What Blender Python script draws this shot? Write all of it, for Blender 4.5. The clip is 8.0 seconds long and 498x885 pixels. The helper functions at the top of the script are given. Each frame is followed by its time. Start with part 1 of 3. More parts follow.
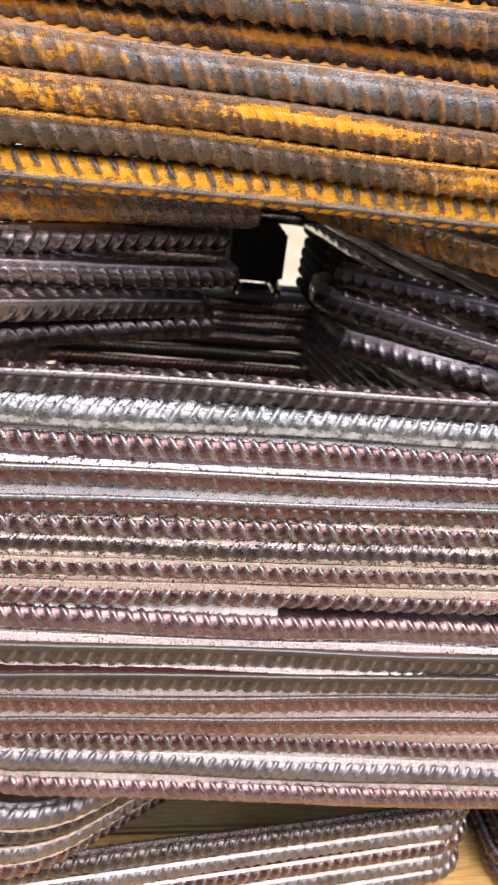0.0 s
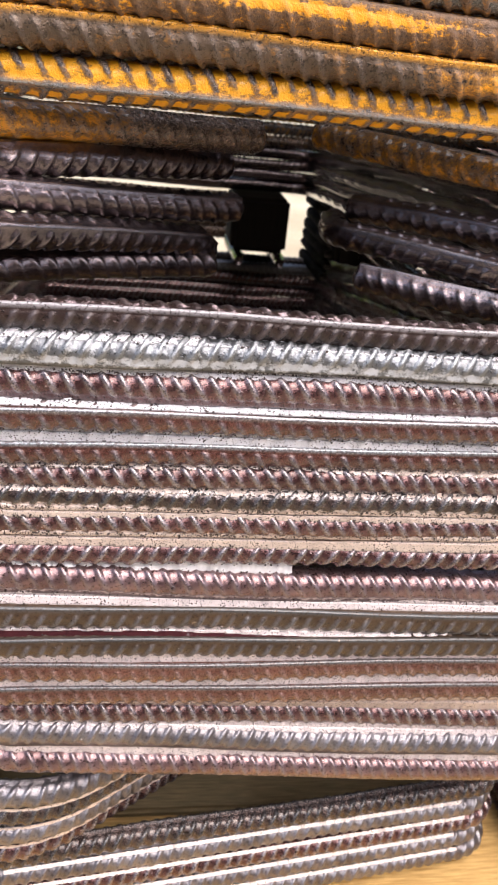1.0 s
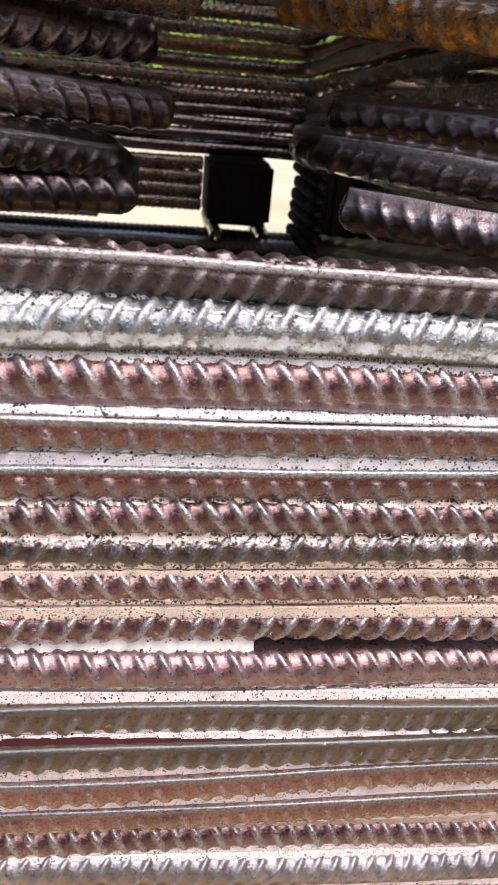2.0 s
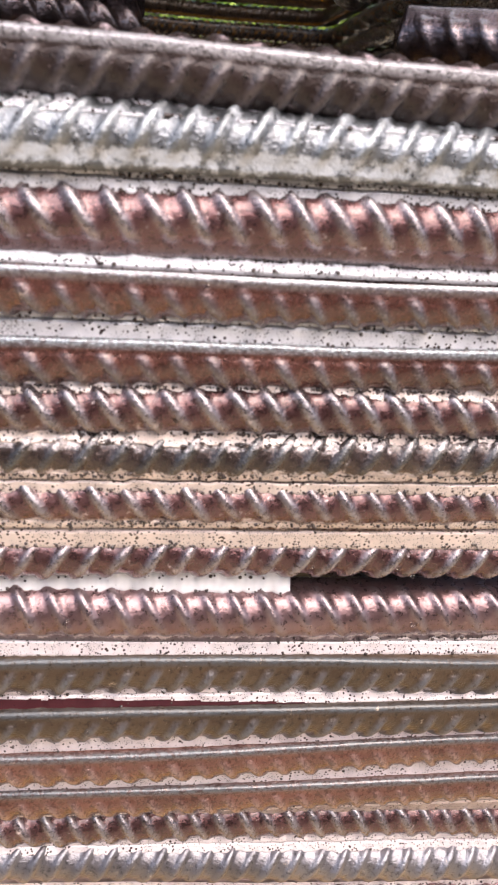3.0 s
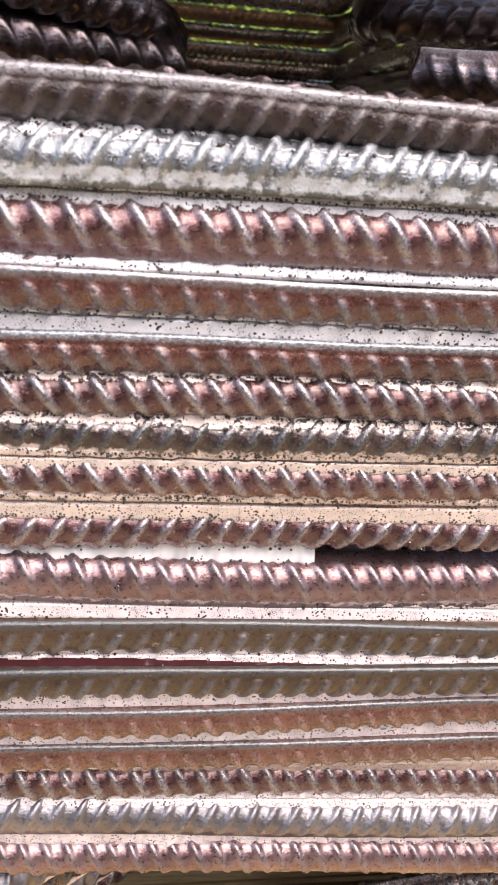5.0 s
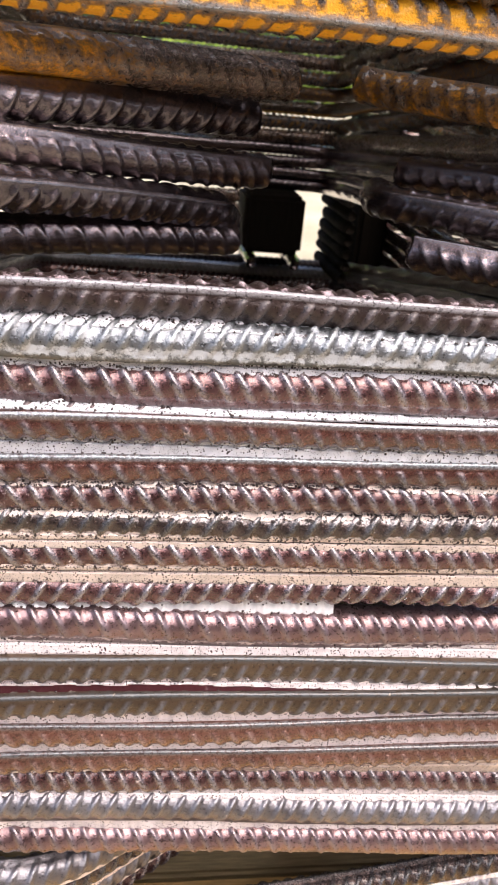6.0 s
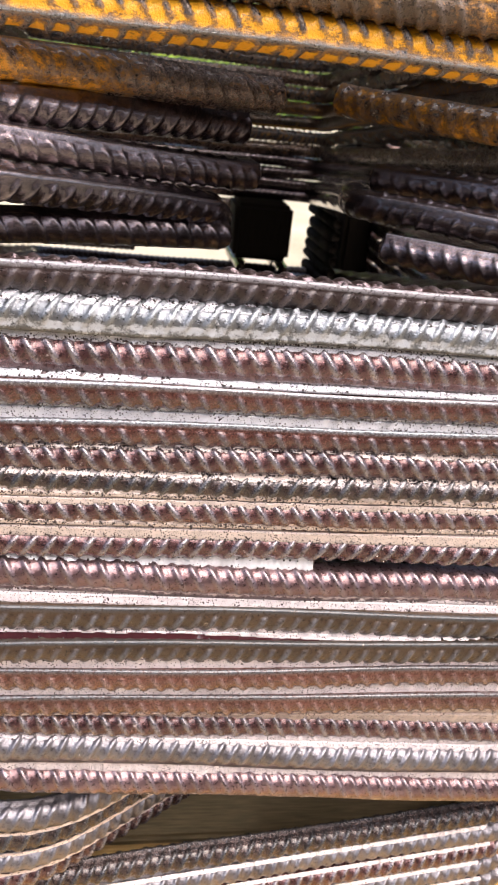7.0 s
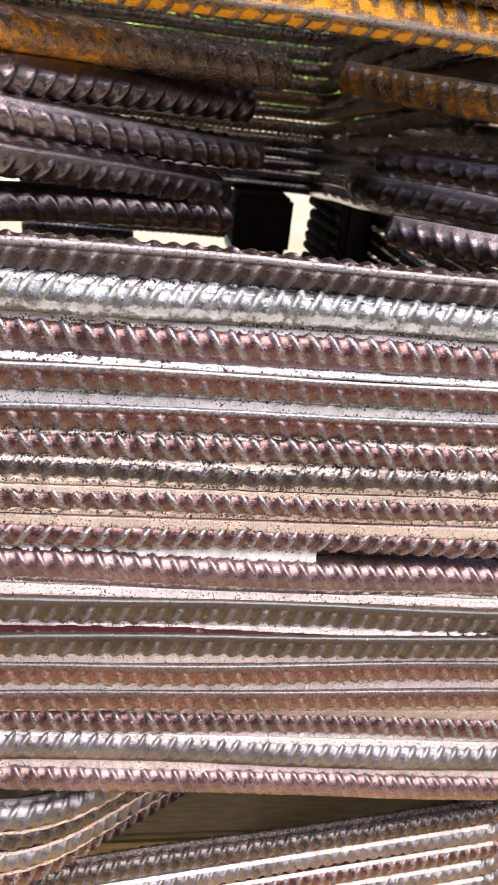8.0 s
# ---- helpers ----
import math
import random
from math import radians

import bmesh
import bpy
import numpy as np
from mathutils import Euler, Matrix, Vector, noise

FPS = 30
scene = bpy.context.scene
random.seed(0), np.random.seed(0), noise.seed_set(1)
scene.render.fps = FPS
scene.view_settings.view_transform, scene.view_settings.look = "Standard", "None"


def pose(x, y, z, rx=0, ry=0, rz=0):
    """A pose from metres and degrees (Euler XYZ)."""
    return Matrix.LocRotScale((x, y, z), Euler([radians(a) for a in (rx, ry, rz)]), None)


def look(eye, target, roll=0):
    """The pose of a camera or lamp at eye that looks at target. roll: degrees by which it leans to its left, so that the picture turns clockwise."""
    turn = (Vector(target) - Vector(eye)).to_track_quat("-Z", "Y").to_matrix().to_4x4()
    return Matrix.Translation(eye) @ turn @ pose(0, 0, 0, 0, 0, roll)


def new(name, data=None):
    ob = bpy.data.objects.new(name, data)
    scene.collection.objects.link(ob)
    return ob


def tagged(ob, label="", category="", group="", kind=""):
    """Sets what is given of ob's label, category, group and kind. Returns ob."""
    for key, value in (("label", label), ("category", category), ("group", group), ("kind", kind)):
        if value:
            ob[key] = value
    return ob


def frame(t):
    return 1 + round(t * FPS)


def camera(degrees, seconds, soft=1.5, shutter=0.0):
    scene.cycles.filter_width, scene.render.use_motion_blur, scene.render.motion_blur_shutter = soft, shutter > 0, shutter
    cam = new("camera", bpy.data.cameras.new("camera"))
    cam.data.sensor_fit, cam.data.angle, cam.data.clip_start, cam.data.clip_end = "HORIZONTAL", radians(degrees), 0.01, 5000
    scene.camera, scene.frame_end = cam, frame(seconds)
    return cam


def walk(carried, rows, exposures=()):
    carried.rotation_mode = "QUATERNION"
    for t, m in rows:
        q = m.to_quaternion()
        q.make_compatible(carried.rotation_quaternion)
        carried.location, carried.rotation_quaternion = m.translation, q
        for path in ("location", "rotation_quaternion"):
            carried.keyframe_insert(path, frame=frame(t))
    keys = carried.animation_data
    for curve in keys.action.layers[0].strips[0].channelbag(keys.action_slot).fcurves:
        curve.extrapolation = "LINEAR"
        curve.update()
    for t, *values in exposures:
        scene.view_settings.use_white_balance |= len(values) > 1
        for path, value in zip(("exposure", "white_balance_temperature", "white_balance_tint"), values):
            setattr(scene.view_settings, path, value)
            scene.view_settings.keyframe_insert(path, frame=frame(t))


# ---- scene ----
cam = camera(35.9, 8.0, soft=0.9)
cam.data.dof.use_dof = True
cam.data.dof.focus_distance = 0.21
cam.data.dof.aperture_fstop = 55
METRES, EYE, TILT, LEAN, TURN = 0.34, 0.50, -26.3, -6.7, -6.4
ROWS = [
    (0.0, 0.0, 0.0, 0.0, 0.0, 0.0, -0.0),
    (0.5, -0.0191, 0.0067, -0.0011, 0.13, -0.19, 0.44),
    (1.0, -0.0078, 0.0628, -0.0522, 0.2, -0.5, 1.09),
    (1.5, 0.0235, 0.189, -0.091, 0.24, -0.82, 1.76),
    (1.7, 0.0303, 0.2686, -0.0609, -0.09, -0.85, 1.59),
    (2.8, 0.0302, 0.4221, -0.0901, 1.06, -1.04, 2.20),
    (3.0, 0.0234, 0.4488, -0.107, 1.33, -0.91, 2.07),
    (3.5, 0.0038, 0.4849, -0.1087, 1.64, -0.78, 1.95),
    (4.0, 0.0206, 0.4603, -0.1075, 1.75, -0.65, 1.9),
    (4.5, 0.0349, 0.4136, -0.0846, 1.58, -0.29, 1.91),
    (5.0, 0.0037, 0.3896, -0.1226, 1.27, 0.0, 1.81),
    (5.2, -0.0049, 0.3514, -0.1014, 1.41, -0.26, 1.49),
    (6.5, -0.0364, 0.1568, -0.0751, 0.0, 1.31, 1.18),
    (7.0, -0.0328, 0.1302, -0.0956, -0.29, 1.5, 0.98),
    (7.5, -0.0286, 0.1423, -0.1036, -0.49, 1.47, 0.85),
    (8.0, -0.0373, 0.1534, -0.1044, -0.5, 1.33, 0.74),
]
walk(cam, [(t, pose(0, 0, EYE, TILT, LEAN, TURN) @ pose(METRES * x, METRES * y, METRES * z, 90 + pitch, roll, yaw)) for t, x, y, z, yaw, pitch, roll in ROWS],
     exposures=[(0.0, 0.88, 6200, 12), (1.5, 0.90, 6200, 12), (3.0, 0.95, 6200, 12), (4.0, 0.92, 6200, 12), (5.0, 1.02, 6200, 12), (6.5, 1.00, 6200, 12), (8.0, 1.00, 6200, 12)])

# ---- world and light ----
world = bpy.data.worlds.new("sky")
scene.world = world
world.use_nodes = True
wn = world.node_tree.nodes
sky = wn.new("ShaderNodeTexSky")
sky.sky_type, sky.sun_disc = "NISHITA", False
sky.sun_elevation, sky.sun_rotation = radians(60), radians(150)
sky.air_density, sky.dust_density, sky.ozone_density = 1.0, 6.0, 0.6
wn["Background"].inputs["Strength"].default_value = 0.15
world.node_tree.links.new(sky.outputs["Color"], wn["Background"].inputs["Color"])

sun = new("sun", bpy.data.lights.new("sun", "SUN"))
sun.data.energy, sun.data.angle, sun.data.color = 1.2, radians(60), (1.0, 0.98, 0.96)
sun.matrix_world = look((-0.4, -0.8, 2.6), (0, 0, 0))


# ---- materials ----
def nodes_of(name):
    m = bpy.data.materials.new(name)
    m.use_nodes = True
    t = m.node_tree
    return m, t, t.nodes["Principled BSDF"]


def node(t, kind, ins=None, **attrs):
    n = t.nodes.new(kind)
    for k, v in attrs.items():
        setattr(n, k, v)
    for k, v in (ins or {}).items():
        if isinstance(v, bpy.types.NodeSocket):
            t.links.new(v, n.inputs[k])
        else:
            n.inputs[k].default_value = v
    return n


def coords(t, shift=True):
    co = node(t, "ShaderNodeTexCoord")
    if not shift:
        return co.outputs["Object"]
    info = node(t, "ShaderNodeObjectInfo")
    off = node(t, "ShaderNodeMath", {0: info.outputs["Random"], 1: 7.0}, operation="MULTIPLY")
    return node(t, "ShaderNodeVectorMath", {0: co.outputs["Object"], 1: off.outputs[0]}, operation="ADD").outputs[0]


def noise_tex(t, co, scale, detail=3.0, rough=0.55, stretch=None):
    if stretch:
        co = node(t, "ShaderNodeVectorMath", {0: co, 1: stretch}, operation="MULTIPLY").outputs[0]
    return node(t, "ShaderNodeTexNoise", {"Vector": co, "Scale": scale, "Detail": detail, "Roughness": rough}).outputs["Fac"]


def ramp(t, fac, stops):
    r = node(t, "ShaderNodeValToRGB", {"Fac": fac})
    el = r.color_ramp.elements
    while len(el) < len(stops):
        el.new(0.5)
    for e, (p, c) in zip(el, stops):
        e.position = p
        e.color = (c, c, c, 1) if isinstance(c, (int, float)) else (*c, 1)
    return r.outputs["Color"]


def mix(t, fac, a, b):
    n = node(t, "ShaderNodeMix", data_type="RGBA")
    for key, v in ((0, fac), (6, a), (7, b)):
        if isinstance(v, bpy.types.NodeSocket):
            t.links.new(v, n.inputs[key])
        else:
            n.inputs[key].default_value = v if isinstance(v, float) else (*v, 1)
    return n.outputs[2]


def bump(t, bs, height, strength, dist):
    b = node(t, "ShaderNodeBump", {"Height": height, "Strength": strength, "Distance": dist})
    t.links.new(b.outputs["Normal"], bs.inputs["Normal"])


def steel(name, dark, light, rust, rust_amount, metal, rough, coat, film=0.0, film_col=(0.7, 0.68, 0.67), rust_scale=90.0, worn=0.55, worn_col=(0.46, 0.44, 0.45), relief=0.3, ridge=0.5, ridge_col=(0.20, 0.19, 0.19), rib_rust=0.0, rusts=((0.20, 0.082, 0.014), (0.55, 0.25, 0.035))):
    """Ribbed bar: mill scale in two tones, rust patches, a wet coat and, where film > 0, a dried whitish crust.
    worn: how far the cross ribs are rubbed to worn_col; ridge: how far the lengthwise rib takes ridge_col; rib_rust:
    rust kept (+) or lost (-) on the cross ribs."""
    m, t, bs = nodes_of(name)
    co = coords(t)
    big = noise_tex(t, co, 35, 3)
    fine = noise_tex(t, co, 900, 4, 0.65)
    tone = mix(t, ramp(t, big, [(0.30, 0.25), (0.66, 1.0)]), dark, light)
    tone = mix(t, ramp(t, fine, [(0.30, 0.75), (0.48, 0.0)]), tone, tuple(0.5 * c for c in dark))
    patch = noise_tex(t, co, rust_scale, 7, 0.74, (0.6, 1.0, 1.0))
    band = node(t, "ShaderNodeAttribute", attribute_name="rust_band").outputs["Fac"]
    crest = node(t, "ShaderNodeAttribute", attribute_name="crest").outputs["Fac"]
    length_rib = node(t, "ShaderNodeAttribute", attribute_name="ridge").outputs["Fac"]
    patch = node(t, "ShaderNodeMath", {0: crest, 1: rib_rust, 2: patch}, operation="MULTIPLY_ADD").outputs[0]
    patch = node(t, "ShaderNodeMath", {0: band, 1: 0.30, 2: patch}, operation="MULTIPLY_ADD").outputs[0]
    grit = node(t, "ShaderNodeMath", {0: fine, 1: 0.16, 2: patch}, operation="MULTIPLY_ADD").outputs[0]
    e = 0.62 * (1 - rust_amount) + 0.25
    rmask = ramp(t, grit, [(max(0.0, e - 0.05), 0.0), (min(1.0, e + 0.08), 1.0)])
    omask = ramp(t, grit, [(min(0.98, e + 0.09), 0.0), (min(1.0, e + 0.17), 1.0)])
    rtone = mix(t, ramp(t, fine, [(0.3, 0.0), (0.65, 1.0)]), *rusts)
    rtone = mix(t, omask, rtone, rust)
    col = mix(t, rmask, tone, rtone)
    metal_v = node(t, "ShaderNodeMath", {0: rmask, 1: -metal}, operation="MULTIPLY").outputs[0]
    metal_v = node(t, "ShaderNodeMath", {0: metal_v, 1: metal}, operation="ADD").outputs[0]
    rgh = node(t, "ShaderNodeMath", {0: fine, 1: 0.3}, operation="MULTIPLY").outputs[0]
    rgh = node(t, "ShaderNodeMath", {0: rgh, 1: rough - 0.12}, operation="ADD").outputs[0]
    rgh = node(t, "ShaderNodeMath", {0: rmask, 1: 0.3, 2: rgh}, operation="MULTIPLY_ADD").outputs[0]
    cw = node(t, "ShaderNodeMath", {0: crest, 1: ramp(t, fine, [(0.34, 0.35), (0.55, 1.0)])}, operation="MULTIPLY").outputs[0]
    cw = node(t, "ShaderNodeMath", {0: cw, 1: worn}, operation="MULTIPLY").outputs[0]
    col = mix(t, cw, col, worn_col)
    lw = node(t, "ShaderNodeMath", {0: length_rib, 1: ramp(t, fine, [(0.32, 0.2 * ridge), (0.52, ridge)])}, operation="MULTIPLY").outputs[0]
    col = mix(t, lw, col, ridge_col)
    if film > 0:
        fm = noise_tex(t, co, 340, 6, 0.75)
        cb = node(t, "ShaderNodeAttribute", attribute_name="crust_band").outputs["Fac"]
        fm = node(t, "ShaderNodeMath", {0: cb, 1: 0.25, 2: fm}, operation="MULTIPLY_ADD").outputs[0]
        fmask = ramp(t, fm, [(max(0.0, 0.70 - film * 0.5), 0.0), (min(1.0, 0.82 - film * 0.5), 1.0)])
        col = mix(t, fmask, col, film_col)
        keep = node(t, "ShaderNodeMath", {0: 1.0, 1: fmask}, operation="SUBTRACT").outputs[0]
        metal_v = node(t, "ShaderNodeMath", {0: metal_v, 1: keep}, operation="MULTIPLY").outputs[0]
    t.links.new(col, bs.inputs["Base Color"])
    t.links.new(metal_v, bs.inputs["Metallic"])
    t.links.new(rgh, bs.inputs["Roughness"])
    bs.inputs["Coat Weight"].default_value = coat
    bs.inputs["Coat Roughness"].default_value = 0.06
    pits = noise_tex(t, co, 1700, 3, 0.6)
    h = node(t, "ShaderNodeMath", {0: patch, 1: 0.6, 2: pits}, operation="MULTIPLY_ADD").outputs[0]
    bump(t, bs, h, relief, 0.0005)
    return m


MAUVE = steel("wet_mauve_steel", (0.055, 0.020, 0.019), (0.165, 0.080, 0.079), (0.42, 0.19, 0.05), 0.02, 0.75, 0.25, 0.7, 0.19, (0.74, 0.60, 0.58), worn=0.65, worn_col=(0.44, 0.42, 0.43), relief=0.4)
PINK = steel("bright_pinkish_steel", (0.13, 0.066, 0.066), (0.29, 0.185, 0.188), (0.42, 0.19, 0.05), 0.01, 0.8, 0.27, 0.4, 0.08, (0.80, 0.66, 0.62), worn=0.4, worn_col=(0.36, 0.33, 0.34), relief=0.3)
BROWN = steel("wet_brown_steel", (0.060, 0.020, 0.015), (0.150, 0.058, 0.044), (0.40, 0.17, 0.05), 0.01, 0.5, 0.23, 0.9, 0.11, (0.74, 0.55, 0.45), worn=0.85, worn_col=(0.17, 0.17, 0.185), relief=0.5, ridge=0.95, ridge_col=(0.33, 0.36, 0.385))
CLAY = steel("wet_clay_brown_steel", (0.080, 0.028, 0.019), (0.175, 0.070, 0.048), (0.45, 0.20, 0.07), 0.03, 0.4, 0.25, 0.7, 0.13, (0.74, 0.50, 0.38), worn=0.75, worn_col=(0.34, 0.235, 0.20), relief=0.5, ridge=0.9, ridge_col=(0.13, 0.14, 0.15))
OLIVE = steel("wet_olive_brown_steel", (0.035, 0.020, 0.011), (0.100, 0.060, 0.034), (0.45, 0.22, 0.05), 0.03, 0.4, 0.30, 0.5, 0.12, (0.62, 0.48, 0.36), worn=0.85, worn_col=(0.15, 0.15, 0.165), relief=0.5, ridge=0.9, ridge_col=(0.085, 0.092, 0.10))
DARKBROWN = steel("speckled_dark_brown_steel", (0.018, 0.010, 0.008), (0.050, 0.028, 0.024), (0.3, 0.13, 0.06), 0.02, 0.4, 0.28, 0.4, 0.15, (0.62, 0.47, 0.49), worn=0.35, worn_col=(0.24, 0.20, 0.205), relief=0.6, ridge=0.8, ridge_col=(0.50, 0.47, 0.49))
# dark ridge_col paints the shade on this low lengthwise rib
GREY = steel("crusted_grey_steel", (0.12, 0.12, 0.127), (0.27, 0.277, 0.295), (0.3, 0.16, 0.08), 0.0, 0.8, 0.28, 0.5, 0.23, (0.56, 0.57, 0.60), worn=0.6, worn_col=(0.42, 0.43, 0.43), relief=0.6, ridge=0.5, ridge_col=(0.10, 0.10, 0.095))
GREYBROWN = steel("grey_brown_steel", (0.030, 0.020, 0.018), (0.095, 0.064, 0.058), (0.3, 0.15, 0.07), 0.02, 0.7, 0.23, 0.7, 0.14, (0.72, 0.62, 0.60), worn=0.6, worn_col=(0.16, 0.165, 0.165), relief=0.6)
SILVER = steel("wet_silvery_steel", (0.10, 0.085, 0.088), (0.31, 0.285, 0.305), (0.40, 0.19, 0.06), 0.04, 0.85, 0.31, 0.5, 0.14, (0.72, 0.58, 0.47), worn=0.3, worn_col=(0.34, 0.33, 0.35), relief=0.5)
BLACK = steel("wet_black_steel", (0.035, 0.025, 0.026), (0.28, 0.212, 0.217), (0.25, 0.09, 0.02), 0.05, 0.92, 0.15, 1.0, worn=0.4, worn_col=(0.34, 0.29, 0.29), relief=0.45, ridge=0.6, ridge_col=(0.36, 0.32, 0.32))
BLACKRUST = steel("rust_flecked_black_steel", (0.045, 0.030, 0.022), (0.34, 0.24, 0.19), (0.92, 0.38, 0.010), 0.30, 0.8, 0.23, 0.5, rust_scale=220, worn=0.35, worn_col=(0.28, 0.20, 0.16), relief=0.9)
RUST = steel("orange_rusted_steel", (0.05, 0.042, 0.040), (0.22, 0.20, 0.195), (1.0, 0.45, 0.006), 0.46, 0.8, 0.24, 0.3, rust_scale=260, worn=0.55, worn_col=(0.24, 0.15, 0.09), relief=0.9, ridge=1.0, ridge_col=(0.38, 0.375, 0.38), rib_rust=-0.36)
RUSTLINE = steel("dark_steel_with_orange_rib", (0.050, 0.034, 0.024), (0.17, 0.120, 0.085), (1.0, 0.43, 0.008), 0.27, 0.8, 0.26, 0.4, rust_scale=260, worn=0.4, worn_col=(0.20, 0.16, 0.14), relief=0.8, ridge=0.8, ridge_col=(0.95, 0.42, 0.02))
# light-brown ridge_col on these two paints the lengthwise rib as lit
RUSTBROWN = steel("brown_rusted_steel", (0.075, 0.045, 0.028), (0.20, 0.125, 0.080), (0.95, 0.40, 0.008), 0.50, 0.6, 0.34, 0.25, rust_scale=420, worn=0.4, worn_col=(0.20, 0.11, 0.06), relief=1.0, ridge=0.7, ridge_col=(0.34, 0.215, 0.14), rusts=((0.13, 0.062, 0.022), (0.34, 0.17, 0.06)))
RUSTDARK = steel("blue_grey_steel_with_brown_ribs", (0.035, 0.036, 0.039), (0.26, 0.265, 0.28), (0.80, 0.34, 0.012), 0.42, 0.85, 0.20, 0.45, rust_scale=300, worn=0.8, worn_col=(0.20, 0.105, 0.055), relief=0.9, ridge=0.7, ridge_col=(0.30, 0.18, 0.11), rib_rust=0.10, rusts=((0.13, 0.062, 0.022), (0.36, 0.18, 0.06)))


def film_material(name, tint, hole, dots_on=0.0):
    m, t, bs = nodes_of(name)
    co = coords(t)
    cell = node(t, "ShaderNodeTexVoronoi", {"Vector": co, "Scale": 1200.0}).outputs["Distance"]
    cell2 = node(t, "ShaderNodeTexVoronoi", {"Vector": co, "Scale": 2700.0}).outputs["Distance"]
    big = noise_tex(t, co, 240, 4)
    lim = node(t, "ShaderNodeMath", {0: big, 1: 0.85, 2: -0.13 - dots_on}, operation="MULTIPLY_ADD").outputs[0]
    dot = node(t, "ShaderNodeMath", {0: cell, 1: lim}, operation="LESS_THAN").outputs[0]
    lim2 = node(t, "ShaderNodeMath", {0: big, 1: -0.9, 2: 0.68 - dots_on}, operation="MULTIPLY_ADD").outputs[0]
    dot2 = node(t, "ShaderNodeMath", {0: cell2, 1: lim2}, operation="LESS_THAN").outputs[0]
    dots = node(t, "ShaderNodeMath", {0: dot, 1: dot2}, operation="MAXIMUM").outputs[0]
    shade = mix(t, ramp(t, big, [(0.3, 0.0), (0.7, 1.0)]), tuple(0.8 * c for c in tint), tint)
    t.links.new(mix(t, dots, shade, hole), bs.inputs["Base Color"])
    bs.inputs["Roughness"].default_value = 0.18
    bs.inputs["Coat Weight"].default_value = 0.6
    inv = node(t, "ShaderNodeMath", {0: 1.0, 1: dots}, operation="SUBTRACT").outputs[0]
    bump(t, bs, inv, 0.5, 0.0003)
    return m


# pale tints put sky and ground reflections into the water's own colour
FILM_WHITE = film_material("white_sky_water", (0.84, 0.81, 0.84), (0.05, 0.035, 0.035), 0.06)
FILM_PINK = film_material("pink_sky_water", (0.86, 0.74, 0.73), (0.07, 0.045, 0.04), 0.06)
FILM_CLEAR = film_material("bright_sky_water", (0.92, 0.88, 0.88), (0.05, 0.035, 0.035), 0.3)
FILM_DARK = film_material("shadow_red_water", (0.075, 0.020, 0.024), (0.03, 0.012, 0.012), 0.3)
FILM_PEACH = film_material("peach_reflection_water", (0.86, 0.70, 0.62), (0.09, 0.055, 0.04), 0.06)


def bubble_material():
    m, t, bs = nodes_of("dark_wet_bubble")
    col = mix(t, noise_tex(t, coords(t), 700, 2), (0.015, 0.010, 0.010), (0.10, 0.065, 0.055))
    t.links.new(col, bs.inputs["Base Color"])
    bs.inputs["Roughness"].default_value = 0.12
    bs.inputs["Coat Weight"].default_value = 0.6
    return m


BUBBLE = bubble_material()


def wood_material(name, dark, light):
    m, t, bs = nodes_of(name)
    co = coords(t)
    grain = noise_tex(t, co, 60, 6, 0.6, (1.0, 14.0, 14.0))
    stain = noise_tex(t, co, 9, 4)
    col = mix(t, ramp(t, grain, [(0.3, 0.0), (0.7, 1.0)]), dark, light)
    col = mix(t, ramp(t, stain, [(0.55, 0.0), (0.72, 0.7)]), col, (0.16, 0.09, 0.035))
    t.links.new(col, bs.inputs["Base Color"])
    bs.inputs["Roughness"].default_value = 0.6
    bump(t, bs, grain, 0.4, 0.001)
    return m


def ground_material():
    m, t, bs = nodes_of("pale_sandy_ground")
    co = coords(t, False)
    a = noise_tex(t, co, 3, 6)
    b = noise_tex(t, co, 140, 5, 0.7)
    col = mix(t, ramp(t, a, [(0.35, 0.0), (0.65, 1.0)]), (0.52, 0.43, 0.29), (0.70, 0.61, 0.44))
    col = mix(t, ramp(t, b, [(0.35, 0.0), (0.75, 0.6)]), col, (0.30, 0.24, 0.16))
    t.links.new(col, bs.inputs["Base Color"])
    bs.inputs["Roughness"].default_value = 0.9
    bump(t, bs, b, 0.6, 0.01)
    return m


def leaf_material():
    m, t, bs = nodes_of("bright_green_leaves")
    co = coords(t, False)
    isl = node(t, "ShaderNodeNewGeometry").outputs["Random Per Island"]
    col = mix(t, isl, (0.10, 0.19, 0.015), (0.30, 0.42, 0.03))
    t.links.new(col, bs.inputs["Base Color"])
    bs.inputs["Roughness"].default_value = 0.5
    return m


def wall_material():
    m, t, bs = nodes_of("dark_reflected_wall")
    co = coords(t, False)
    a = noise_tex(t, co, 2, 6)
    col = mix(t, a, (0.07, 0.06, 0.055), (0.14, 0.12, 0.11))
    t.links.new(col, bs.inputs["Base Color"])
    bs.inputs["Roughness"].default_value = 0.9
    return m


# near-black colour paints the deep shade of the back recess
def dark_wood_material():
    m, t, bs = nodes_of("shade_black")
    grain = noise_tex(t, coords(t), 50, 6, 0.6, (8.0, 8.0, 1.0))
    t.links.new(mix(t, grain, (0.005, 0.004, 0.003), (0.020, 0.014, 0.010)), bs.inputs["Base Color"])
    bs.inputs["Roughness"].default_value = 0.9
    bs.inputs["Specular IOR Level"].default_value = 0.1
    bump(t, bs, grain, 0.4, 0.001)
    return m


WOOD = wood_material("yellow_wood", (0.40, 0.22, 0.06), (0.72, 0.46, 0.17))
# the yellow wood again, its colour darkened for shade under the pile
SHADEWOOD = wood_material("shade_dark_wood", (0.13, 0.095, 0.045), (0.30, 0.22, 0.11))
